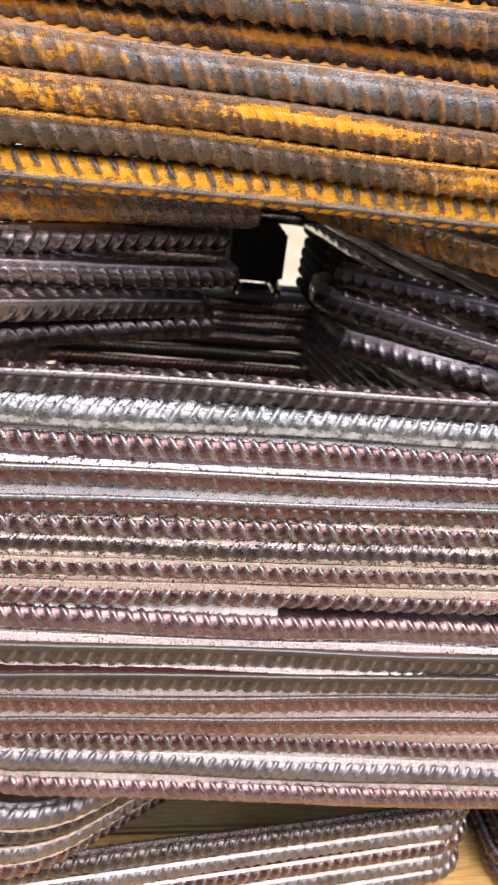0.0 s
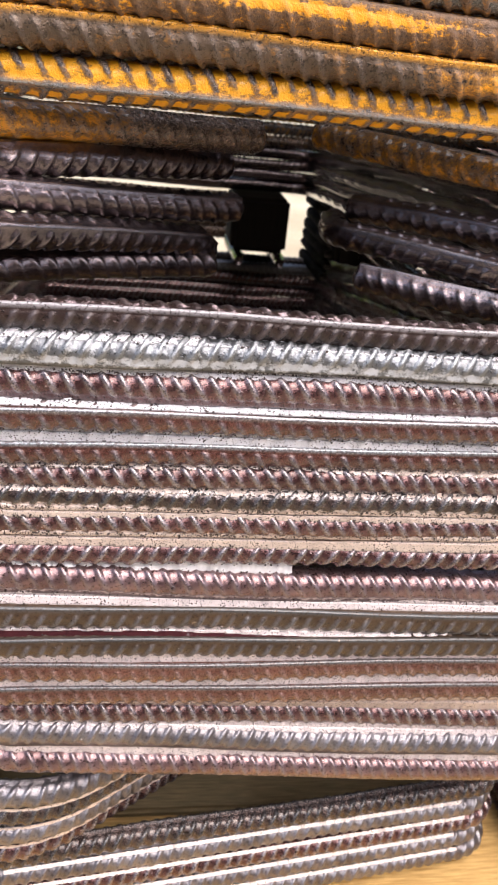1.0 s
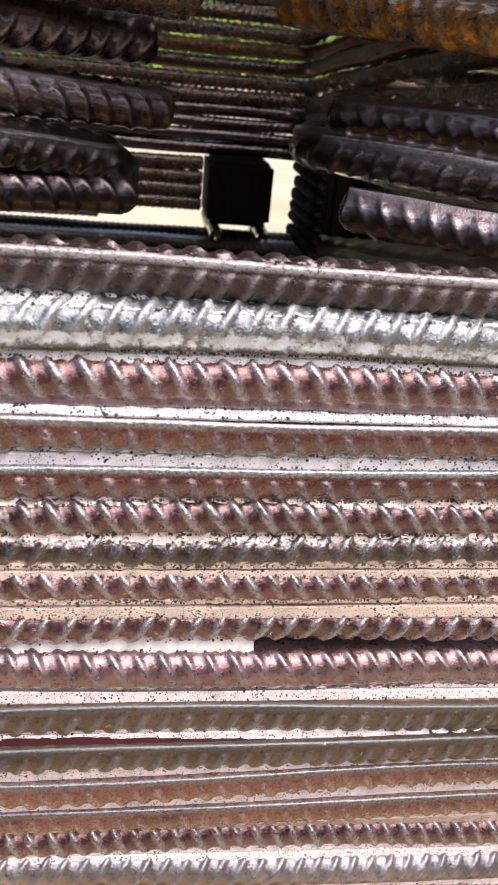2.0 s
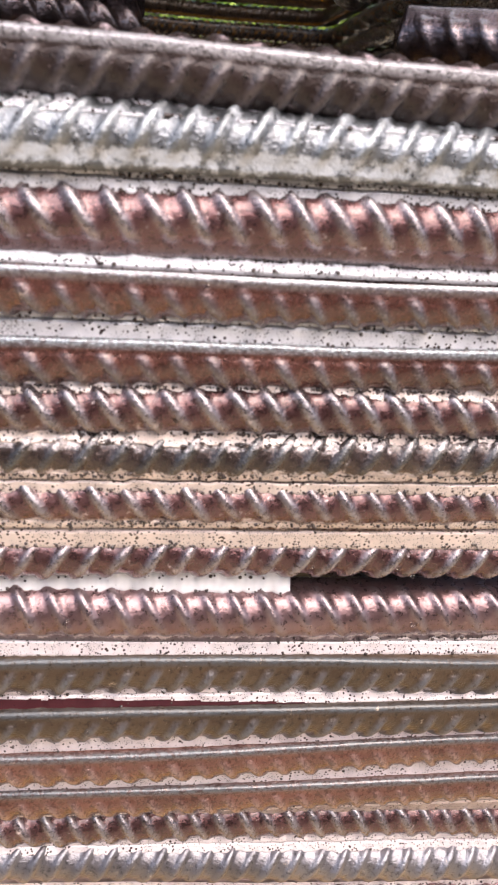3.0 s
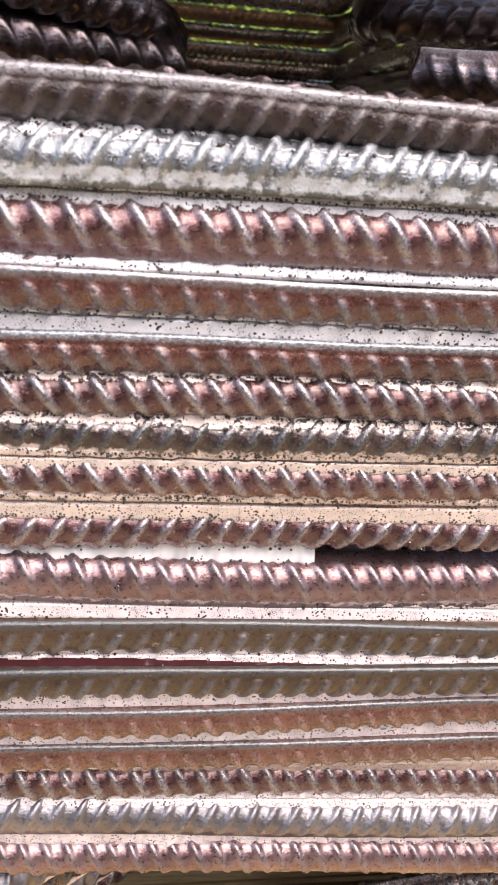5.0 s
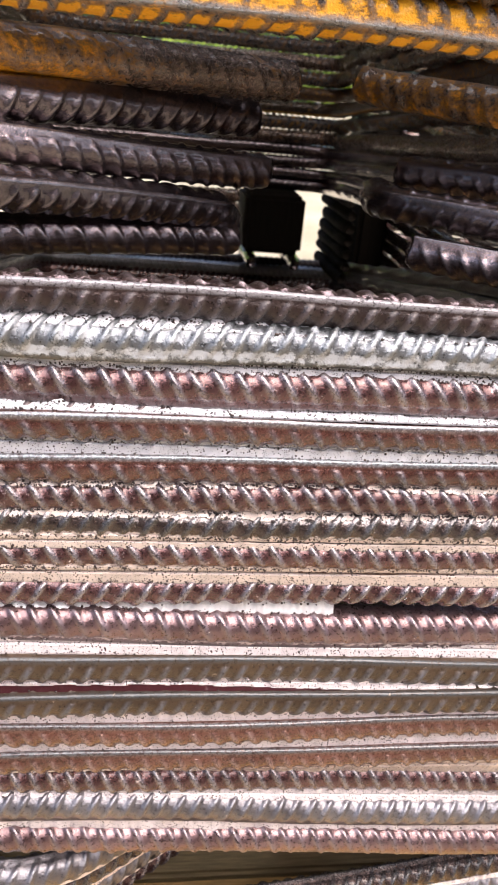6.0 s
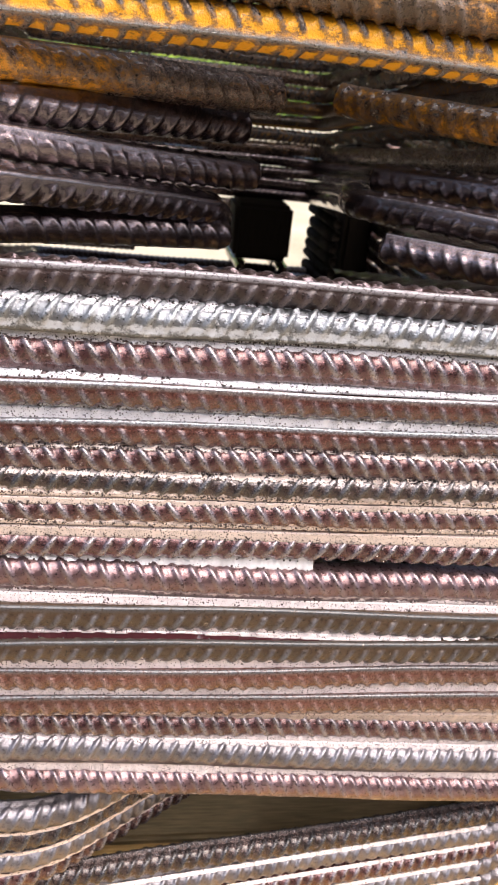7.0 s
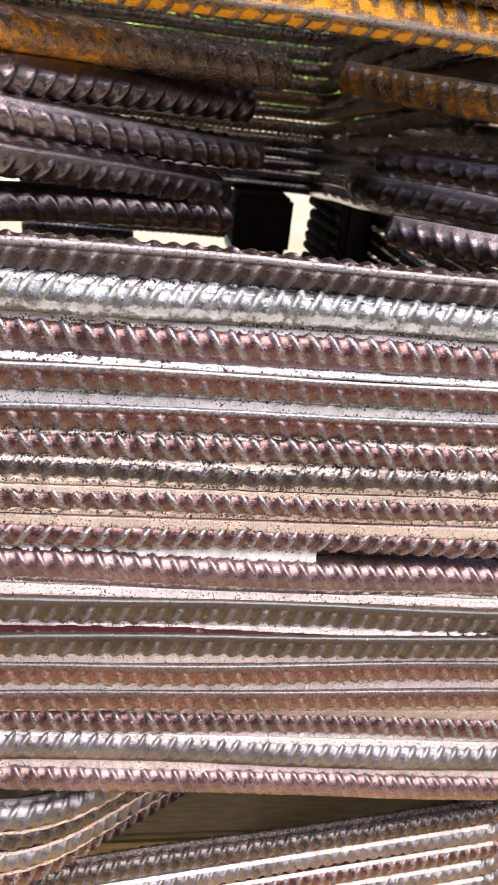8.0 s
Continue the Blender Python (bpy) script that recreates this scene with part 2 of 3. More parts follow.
GROUND, LEAF, WALL, SHADEBLACK = ground_material(), leaf_material(), wall_material(), dark_wood_material()


# ---- mesh helpers ----
def mesh_object(name, verts, faces, material, smooth=True, parent=None, label=""):
    me = bpy.data.meshes.new(name)
    me.from_pydata([tuple(v) for v in verts], [], faces)
    me.materials.append(material)
    if smooth:
        me.polygons.foreach_set("use_smooth", [True] * len(me.polygons))
    me.update()
    ob = new(name, me)
    ob.parent = parent
    if label:
        ob["label"] = label
    return ob


def box_mesh(name, lo, hi, material, bevel=0.002, parent=None, label=""):
    bm = bmesh.new()
    bmesh.ops.create_cube(bm, size=1)
    c = [(a + b) / 2 for a, b in zip(lo, hi)]
    s = [b - a for a, b in zip(lo, hi)]
    for v in bm.verts:
        v.co = Vector([c[i] + v.co[i] * s[i] for i in range(3)])
    if bevel:
        bmesh.ops.bevel(bm, geom=bm.edges[:], offset=bevel, segments=2, affect="EDGES")
    me = bpy.data.meshes.new(name)
    bm.to_mesh(me)
    bm.free()
    me.materials.append(material)
    ob = new(name, me)
    ob.parent = parent
    if label:
        ob["label"] = label
    return ob


def rounded(points, closed, radius):
    """Straight runs joined by arcs. Each item of points is (x, y, z) or (x, y, z, radius)."""
    pts = [np.array(p[:3], float) for p in points]
    rad = [p[3] if len(p) > 3 else radius for p in points]
    n, out = len(pts), []
    for i, p in enumerate(pts):
        if not closed and i in (0, n - 1):
            out.append(p)
            continue
        a, b = pts[i - 1] - p, pts[(i + 1) % n] - p
        la, lb = np.linalg.norm(a), np.linalg.norm(b)
        a, b = a / la, b / lb
        half = math.acos(max(-1, min(1, float(a @ b)))) / 2
        cut = min(rad[i] / math.tan(half), 0.48 * la, 0.48 * lb)
        r = cut * math.tan(half)
        mid = (a + b) / np.linalg.norm(a + b)
        centre = p + mid * (r / math.sin(half))
        e0, e1 = p + a * cut - centre, p + b * cut - centre
        ang = math.pi - 2 * half
        for k in range(11):
            f = k / 10
            out.append(centre + (e0 * math.sin((1 - f) * ang) + e1 * math.sin(f * ang)) / math.sin(ang) if ang > 1e-3 else p)
    if closed:
        out.append(out[0])
    return np.array(out)


def resample(line, closed, step_of):
    """Points along the line, spaced by step_of(point)."""
    seg = np.linalg.norm(np.diff(line, axis=0), axis=1)
    keep = np.r_[True, seg > 1e-7]
    line = line[keep]
    s = np.r_[0, np.cumsum(np.linalg.norm(np.diff(line, axis=0), axis=1))]
    at, marks = 0.0, []
    while at < s[-1]:
        marks.append(at)
        here = np.array([np.interp(at, s, line[:, k]) for k in range(3)])
        at += step_of(here)
    if not closed:
        marks.append(s[-1])
    marks = np.array(marks)
    return np.stack([np.interp(marks, s, line[:, k]) for k in range(3)], 1), marks


CORE, RIB, PITCH = 0.0048, 0.00105, 0.0058


def rebar(name, points, closed, material, phase=0.0, lug=0.9, slant=1.0, radius=CORE, rib=RIB, corner=0.019, near=0.36, wobble=0.0004, pitch=PITCH, around=36, rust=None, crust=None, rib_x=None, step=0.00044):
    """A bent ribbed bar as one mesh. lug: angle of the lengthwise rib above the outward side; slant: lean of the cross ribs;
    rib_x: where along x one cross rib of the front run stands. rust, crust: angle, width, amount and, if wanted, a stretch of x."""
    rng = random.Random(name + str(phase))
    line = rounded(points, closed, corner)
    pts, s = resample(line, closed, lambda p: step if p[1] < near else (0.0016 if p[1] > 0.78 else 0.005))
    n = len(pts)
    ph = [rng.uniform(0, 6.28) for _ in range(4)]
    pts = pts + np.stack([0 * s, wobble * np.sin(s * 31 + ph[0]), wobble * np.sin(s * 43 + ph[1])], 1) * (0 if closed and n < 9 else 1)
    tan = np.roll(pts, -1, 0) - np.roll(pts, 1, 0) if closed else np.gradient(pts, axis=0)
    tan /= np.linalg.norm(tan, axis=1)[:, None]
    up = np.array([0, 0, 1.0]) - tan * tan[:, 2:3]
    up /= np.linalg.norm(up, axis=1)[:, None]
    side = np.cross(tan, up)
    th = np.linspace(0, 2 * np.pi, around, endpoint=False)[None, :]
    twist = lug + 0.10 * np.sin(s * 2.2 + ph[2])
    rel = (th - twist[:, None]) % (2 * np.pi)
    half = rel % np.pi
    flip = np.where(rel < np.pi, 1.0, -1.0)
    across = np.sin(half)
    lean = slant * flip * (half - np.pi / 2) * 0.0028
    shift = phase * pitch
    if rib_x is not None:
        i0 = int(np.argmin(np.abs(pts[:, 0] - rib_x) + 5 * np.abs(pts[:, 1] - points[0][1])))
        shift = 0.5 * pitch - s[i0] - lean[i0, 1]
    jitter = 0.00022 * np.sin(s[:, None] * 157 + ph[3]) + 0.00015 * np.sin(s[:, None] * 411 + ph[1])
    turn = (s[:, None] + lean + shift + jitter) / pitch
    wave = turn % 1.0
    each = 0.84 + 0.16 * np.sin(np.floor(turn) * 2.4 + ph[2])
    prof = each * np.exp(-(((wave - 0.5) * pitch) / 0.00104) ** 4) * np.clip(across * 1.9 - 0.5, 0, 1) ** 0.7
    gap = np.minimum(half, np.pi - half)
    lengthwise = np.exp(-(gap / 0.16) ** 6)
    r = radius + rib * np.maximum(prof, 1.25 * lengthwise)
    r = r + 0.00012 * np.sin(s[:, None] * 211 + th * 3 + ph[0]) * np.sin(s[:, None] * 97 + th * 2)
    ring = pts[:, None, :] + r[:, :, None] * (np.cos(th)[:, :, None] * side[:, None, :] + np.sin(th)[:, :, None] * up[:, None, :])
    if not closed:
        for k, shrink in ((0, 0.78), (1, 0.93), (n - 2, 0.93), (n - 1, 0.78)):
            ring[k] = pts[k] + (ring[k] - pts[k]) * shrink
    verts = ring.reshape(-1, 3)
    i = np.arange(n if closed else n - 1)[:, None]
    j = np.arange(around)[None, :]
    i2, j2 = (i + 1) % n, (j + 1) % around
    quads = np.stack([i * around + j, i * around + j2, i2 * around + j2, i2 * around + j], -1).reshape(-1, 4)
    faces = quads.tolist()
    if not closed:
        faces.append(list(range(around)))
        faces.append(list(range((n - 1) * around, n * around))[::-1])
    ob = mesh_object(name, verts.tolist(), faces, material)
    signed = (th + np.pi) % (2 * np.pi) - np.pi + 0 * s[:, None]
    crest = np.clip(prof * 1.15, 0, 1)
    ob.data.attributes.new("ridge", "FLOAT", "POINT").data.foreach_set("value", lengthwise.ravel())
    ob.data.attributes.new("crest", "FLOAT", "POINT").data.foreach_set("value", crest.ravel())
    for key, spec in (("rust_band", rust), ("crust_band", crust)):
        total = 0 * signed
        for at, width, amount, *span in (spec if isinstance(spec, list) else [spec] if spec else []):
            v = amount * np.exp(-((signed - at) / width) ** 4)
            if span:
                v = v / (1 + np.exp((span[0] - pts[:, :1]) / 0.004)) / (1 + np.exp((pts[:, :1] - span[1]) / 0.004))
            total = total + v * (pts[:, 1:2] < 0.33)
        if spec:
            ob.data.attributes.new(key, "FLOAT", "POINT").data.foreach_set("value", total.ravel())
    return ob


# ---- setting ----
def grid_sheet(name, x0, x1, y0, y1, nx, ny, height, material):
    xs, ys = np.linspace(x0, x1, nx), np.linspace(y0, y1, ny)
    verts = [(x, y, height(x, y)) for y in ys for x in xs]
    faces = [(j * nx + i, j * nx + i + 1, (j + 1) * nx + i + 1, (j + 1) * nx + i) for j in range(ny - 1) for i in range(nx - 1)]
    return mesh_object(name, verts, faces, material)


ground = grid_sheet("ground", -400, 400, -400, 400, 81, 81, lambda x, y: 0.0, GROUND)
tagged(ground, "pale sandy bare ground under bright sky", "ground", kind="structure")


def boundary_wall(name, lo, hi):
    w = box_mesh(name, lo, hi, WALL, 0.01)
    return tagged(w, "unseen dark wall added to darken reflections on the bars", "wall", kind="structure")


# unseen wall behind the camera, added so the bars reflect something dark
boundary_wall("wall_south", (-6, -1.6, 0), (6, -1.4, 1.35))


def hedge():
    rng = random.Random(4)
    verts, faces = [], []
    for _ in range(14000):
        x, y, z = rng.uniform(-10, 13), rng.uniform(14.0, 17.0), abs(rng.gauss(0.0, 2.2))
        size = rng.uniform(0.12, 0.30)
        d = Vector((rng.gauss(0, 1), rng.gauss(0, 1), rng.gauss(0.4, 1))).normalized()
        e = d.orthogonal().normalized()
        f = d.cross(e)
        b = len(verts)
        c = Vector((x, y, z))
        verts += [c - e * size, c - f * size * 0.4 + d * size * 0.1, c + e * size, c + f * size * 0.4 + d * size * 0.1]
        faces.append((b, b + 1, b + 2, b + 3))
    h = mesh_object("hedge", verts, faces, LEAF, False)
    tagged(h, "bright green leafy bushes behind the rebar pile", "bush", kind="stuff")


hedge()

# ---- timber under the pile ----
WOOD_TOP = 0.082


def board(lo, hi, material):
    b = box_mesh("board", lo, hi, material, 0.002)
    return tagged(b, "yellowish planed wooden board under the steel" if material is WOOD else "wooden board in shade-dark colour under the steel", "board", group="boards under the pile")


# front board in the lit colour, rear ones in the shaded one
for k in range(5):
    board((-0.45, 0.16 + 0.152 * k, WOOD_TOP - 0.022), (0.62, 0.16 + 0.152 * k + 0.149, WOOD_TOP - 0.0012 * (k % 2)), WOOD if k == 0 else SHADEWOOD)
for x in (-0.30, 0.10, 0.47):
    b = box_mesh("bearer", (x - 0.04, 0.17, 0.0), (x + 0.04, 0.91, WOOD_TOP - 0.0222), WOOD, 0.003)
    tagged(b, "square timber bearer lying on the ground", "timber", group="bearers under the boards")

# ---- main stack of closed ties ----
FAR = 0.82
# height at x = 0, slope, depth, lengthwise rib, slant, material, radius, crust band, place of a cross rib, rib spacing
STACK = [
    (0.3970, -0.004, 0.2475, 0.72, 1, DARKBROWN, 0.0048, (1.15, 0.35, 0.45), 0.0147, 0.00560),
    (0.3871, 0.003, 0.2445, -0.75, -1, GREY, 0.0050, [(-0.35, 0.28, 0.8), (0.8, 0.6, 0.35)], 0.0137, 0.00571),
    (0.3760, 0.000, 0.2440, -1.1, 1, MAUVE, 0.0050, None, 0.0105, 0.00585),
    (0.3650, 0.002, 0.2420, 0.62, -1, BROWN, 0.0047, None, 0.0122, 0.00579),
    (0.3522, 0.010, 0.2430, 0.70, -1, BROWN, 0.0047, None, 0.0071, 0.00600),
    (0.3434, 0.004, 0.2425, -1.3, 1, MAUVE, 0.0045, None, 0.0092, 0.00574),
    (0.3350, 0.002, 0.2420, -1.2, -1, GREYBROWN, 0.0045, [(-0.6, 0.30, 1.0), (0.75, 0.25, 0.7)], 0.0045, 0.00572),
    (0.3245, 0.002, 0.2425, -1.15, 1, MAUVE, 0.0045, (-0.75, 0.25, 1.0), 0.0071, 0.00578),
    (0.3116, -0.006, 0.2435, 1.3, 1, MAUVE, 0.0045, None, 0.0040, 0.00600),
    (0.2992, -0.026, 0.2430, -1.1, 1, PINK, 0.0055, (-0.80, 0.20, 1.0), 0.0048, 0.00605),
    (0.2849, -0.020, 0.2410, 0.86, 1, OLIVE, 0.0053, None, 0.0060, 0.00580),
    (0.2717, -0.004, 0.2400, 0.82, 1, OLIVE, 0.0053, None, 0.0056, 0.00566),
    (0.2588, 0.003, 0.2405, 0.80, -1, CLAY, 0.0052, None, 0.0102, 0.00583),
    (0.2462, 0.000, 0.2410, 0.78, -1, CLAY, 0.0052, None, 0.0060, 0.00580),
    (0.2328, -0.045, 0.2445, -1.2, 1, MAUVE, 0.0052, None, 0.0061, 0.00582),
    (0.2212, -0.064, 0.2425, -1.2, -1, SILVER, 0.0054, None, 0.0060, 0.00580),
    (0.2053, -0.064, 0.2425, -1.2, 1, PINK, 0.0056, (-0.9, 0.3, 0.5), 0.0060, 0.00580),
]
LOOKS = {
    DARKBROWN: "white-flecked dark brown ribbed steel tie", GREY: "whitish grey scum-crusted ribbed steel tie", MAUVE: "wet mauve-brown ribbed steel tie",
    BROWN: "wet red-brown ribbed steel tie", GREYBROWN: "dark grey-brown crusted ribbed steel tie", PINK: "shiny pinkish ribbed steel tie",
    OLIVE: "wet olive-brown ribbed steel tie", CLAY: "wet clay-brown ribbed steel tie", SILVER: "wet silvery ribbed steel tie",
}
rng = random.Random(11)
ties = []
for k, (z, m, y, lug, slant, mat, rad, crust, rib_x, pitch) in enumerate(STACK):
    xl, xr = -0.060 + rng.uniform(-0.003, 0.003), 0.204 + rng.uniform(-0.003, 0.003)
    if k < 14:
        xl, xr = xl - 0.022, xr + 0.006
    back = FAR - 0.0125 * (k % 2)
    drop = 0.115 * (0.35 + 0.65 * (1 - k / 16))
    pts = [(xl, y, z + m * xl), (xr, y, z + m * xr), (xr - 0.02, back, z - drop), (xl - 0.02, back, z - drop)]
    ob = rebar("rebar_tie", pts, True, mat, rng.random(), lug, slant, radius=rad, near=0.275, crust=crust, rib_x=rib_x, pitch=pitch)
    ties.append(tagged(ob, LOOKS[mat] + " lying in the pile", "rebar tie", group="ties in the main stack"))

# ---- water held between neighbouring bars, reflected light put into its colour ----
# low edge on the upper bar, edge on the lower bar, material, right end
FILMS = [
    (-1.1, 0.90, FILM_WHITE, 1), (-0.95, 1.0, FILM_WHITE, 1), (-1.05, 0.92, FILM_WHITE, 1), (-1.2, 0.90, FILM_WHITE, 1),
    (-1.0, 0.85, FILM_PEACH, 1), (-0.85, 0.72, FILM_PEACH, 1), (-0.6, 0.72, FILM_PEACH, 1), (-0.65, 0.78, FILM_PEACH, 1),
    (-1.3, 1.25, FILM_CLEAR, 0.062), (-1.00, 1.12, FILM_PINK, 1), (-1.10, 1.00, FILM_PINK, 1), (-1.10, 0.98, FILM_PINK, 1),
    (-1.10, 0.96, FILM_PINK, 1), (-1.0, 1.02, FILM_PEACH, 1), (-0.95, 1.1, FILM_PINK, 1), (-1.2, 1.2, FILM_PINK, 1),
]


CREASES = {1: 4, 3: 3, 6: 6, 7: 5, 9: 5, 10: 4, 13: 5, 14: 6}
BUBBLES = (600, 800, 420, 420, 900, 1000, 1000, 1000, 160, 260, 70, 50, 40, 40, 30, 30)


def ball(radius, centre, verts, faces):
    """A small squat bubble added to the lists."""
    b, n = len(verts), 8
    verts.append(centre + Vector((0, -radius, 0)))
    for lat in (0.9, 1.7):
        for i in range(n):
            a = 2 * math.pi * i / n
            verts.append(centre + radius * Vector((math.sin(lat) * math.cos(a), -math.cos(lat), math.sin(lat) * math.sin(a))))
    for i in range(n):
        j = (i + 1) % n
        faces.append((b, b + 1 + j, b + 1 + i))
        faces.append((b + 1 + i, b + 1 + j, b + 1 + n + j, b + 1 + n + i))


def water_film(k, lo, hi, material, right):
    """Water bridging two bars: its edges cling to the bars' cores, so that their ribs stand through it."""
    za, ma, ya = STACK[k][:3]
    zb, mb, yb = STACK[k + 1][:3]
    left, nx, nc = -0.062 if k < 13 else -0.053, 520, 15
    right = right if right < 0.1 else (0.188 if k < 13 else 0.196)
    crease = CREASES.get(k, -1)
    grid = np.zeros((nx + 1, nc, 3))
    r, rb = STACK[k][6], STACK[k + 1][6]
    lift = 0.0007 if k == 2 else 0.0
    for i in range(nx + 1):
        x = left + (right - left) * i / nx
        a, b = za + ma * x, zb + mb * x
        over = max(0.0, -0.042 - x, x - 0.186) if k >= 13 else 0.0
        bend = 0.019 - math.sqrt(0.019 ** 2 - over ** 2)
        jig = noise.noise((x * 180, k * 3.1, 0)) * 0.13 + noise.noise((x * 720, k * 5.7, 4)) * 0.10
        jig2 = noise.noise((x * 150, k * 2.3, 9)) * 0.12 + noise.noise((x * 660, k * 4.9, 2)) * 0.10
        if STACK[k + 1][3] > 0:
            jig2 *= 0.3
        da = np.array([-math.cos(lo + jig), math.sin(lo + jig)])
        db = np.array([-math.cos(hi + jig2), math.sin(hi + jig2)])
        p0 = np.array([ya, a]) + (r + 0.00025 + lift) * da
        p2 = np.array([yb, b]) + (rb + 0.00030 + lift) * db
        p1 = (p0 + p2) / 2 + np.array([0.0002, 0.0])
        for j in range(nc):
            f = (j - 1) / (nc - 3)
            q = p0 * (1 - f) ** 2 + 2 * p1 * f * (1 - f) + p2 * f * f
            if j == 0:
                q = p0 - 0.0012 * da
            elif j == nc - 1:
                q = p2 - 0.0012 * db
            elif j == crease:
                q = q + np.array([0.0022, 0.0])
            grid[i, j] = (x, q[0] + bend, q[1])
    faces = [(i * nc + j, i * nc + j + 1, (i + 1) * nc + j + 1, (i + 1) * nc + j) for i in range(nx) for j in range(nc - 1)]
    ob = mesh_object("water_film", grid.reshape(-1, 3).tolist(), faces, material, True, ties[k + 1], "bubbly water film with reflected light put into its pale colour")
    if k == 10:
        # a clear stretch of this film, coloured dark red for the shadow behind it
        ob.data.materials.append(FILM_DARK)
        for p in ob.data.polygons:
            i, j = divmod(p.index, nc - 1)
            x = grid[i, 0, 0]
            if j > 6 + max(0.0, (x - 0.022) / 0.0075) + 1.2 * noise.noise((x * 90, 0, 7)):
                p.material_index = 1
    brng = random.Random(100 + k)
    verts, faces = [], []
    while len(faces) < BUBBLES[k] * 16:
        u = brng.random()
        if brng.random() > 0.55 + 0.9 * noise.noise((u * 22, k * 7.3, 3)):
            continue
        f = abs(brng.gauss(0, 0.15))
        f = f if brng.random() < 0.6 else 1 - f * 0.7
        if not 0 <= f <= 1:
            continue
        q = grid[int(u * nx), 1 + int(round(f * (nc - 3)))]
        size = min(0.00040, 0.00014 * math.exp(abs(brng.gauss(0, 0.6))))
        ball(size, Vector(q) + Vector((brng.uniform(-0.0002, 0.0002), -0.1 * size, brng.uniform(-0.0001, 0.0001))), verts, faces)
    mesh_object("foam", verts, faces, BUBBLE, True, ob, "tiny dark wet bubbles")["kind"] = "stuff"


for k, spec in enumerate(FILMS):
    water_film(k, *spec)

# ---- open ties with their ends turned inwards ----
# left end, left outer end, right outer end, right end, height at the back, material, rust band
OPEN = [
    # the left rust span is strengthened to paint a bright sheen as well
    ([(0.042, 0.300, 0.4491), (-0.085, 0.2446, 0.4508)], [(0.165, 0.2287, 0.4436), (0.068, 0.3240, 0.4502)], 0.4000, BLACKRUST, [(0.0, 9.0, 0.50, 0.05, 1.0), (0.0, 9.0, 0.72, -0.2, -0.008)]),
    ([(0.032, 0.307, 0.4378), (-0.085, 0.2356, 0.4409)], [(0.190, 0.270, 0.4360), (0.160, 0.300, 0.4370)], 0.3892, BLACK, None),
    ([(0.0365, 0.306, 0.4232), (-0.085, 0.2306, 0.4342)], [(0.165, 0.2489, 0.4259), (0.0825, 0.3134, 0.4257)], 0.3786, BLACK, None),
    ([(0.0260, 0.307, 0.4065), (0.0215, 0.297, 0.4118, 0.006), (-0.085, 0.2164, 0.4277)], [(0.165, 0.2154, 0.4184), (0.0740, 0.3030, 0.4170), (0.0800, 0.3300, 0.4165, 0.009)], 0.3680, BLACK, None),
    ([(0.0280, 0.302, 0.4028), (-0.085, 0.2354, 0.4106)], [(0.165, 0.2266, 0.4068), (0.0820, 0.2868, 0.4053)], 0.3575, BLACK, None),
]
open_ties = []
for k, (left, right, zf, mat, rust) in enumerate(OPEN):
    pts = left + [(-0.10, FAR, zf), (0.172, FAR, zf)] + right
    ob = rebar("open_rebar_tie", pts, False, mat, rng.random(), (-1.3, -1.1, -0.75, -0.55, -1.2)[k], 1 if k % 2 else -1, near=0.34, radius=0.0051, rib=0.0007, rust=rust)
    open_ties.append(tagged(ob, "wet black ribbed steel tie with open inward ends" if k else "brown rusted ribbed steel tie with open inward ends", "rebar tie", group="open ties in the middle layer"))

def cut_end(parent, at, along, radius):
    """The sheared end face of a bar: a low rough disc."""
    along = Vector(along).normalized()
    e = along.orthogonal().normalized()
    f = along.cross(e)
    verts, faces, n = [], [], 14
    for ring, (scale, out) in enumerate(((0.86, -0.0002), (0.80, 0.0006), (0.45, 0.0008))):
        for i in range(n):
            a = 2 * math.pi * i / n
            r = radius * scale * (1 + 0.07 * math.sin(3 * a + at[0] * 900))
            verts.append(Vector(at) + e * r * math.cos(a) + f * r * math.sin(a) + along * (out + 0.0002 * math.sin(2 * a + ring)))
    for ring in range(2):
        for i in range(n):
            faces.append((ring * n + i, ring * n + (i + 1) % n, (ring + 1) * n + (i + 1) % n, (ring + 1) * n + i))
    faces.append(tuple(range(2 * n, 3 * n)))
    return mesh_object("cut_end", verts, faces, BLACKRUST, True, parent, "rust-brown sheared end face")


for tie, (left, right, *_) in zip(open_ties, OPEN):
    cut_end(tie, left[0][:3], Vector(left[0][:3]) - Vector(left[1][:3]), 0.0050)
    cut_end(tie, right[-1][:3], Vector(right[-1][:3]) - Vector(right[-2][:3]), 0.0050)

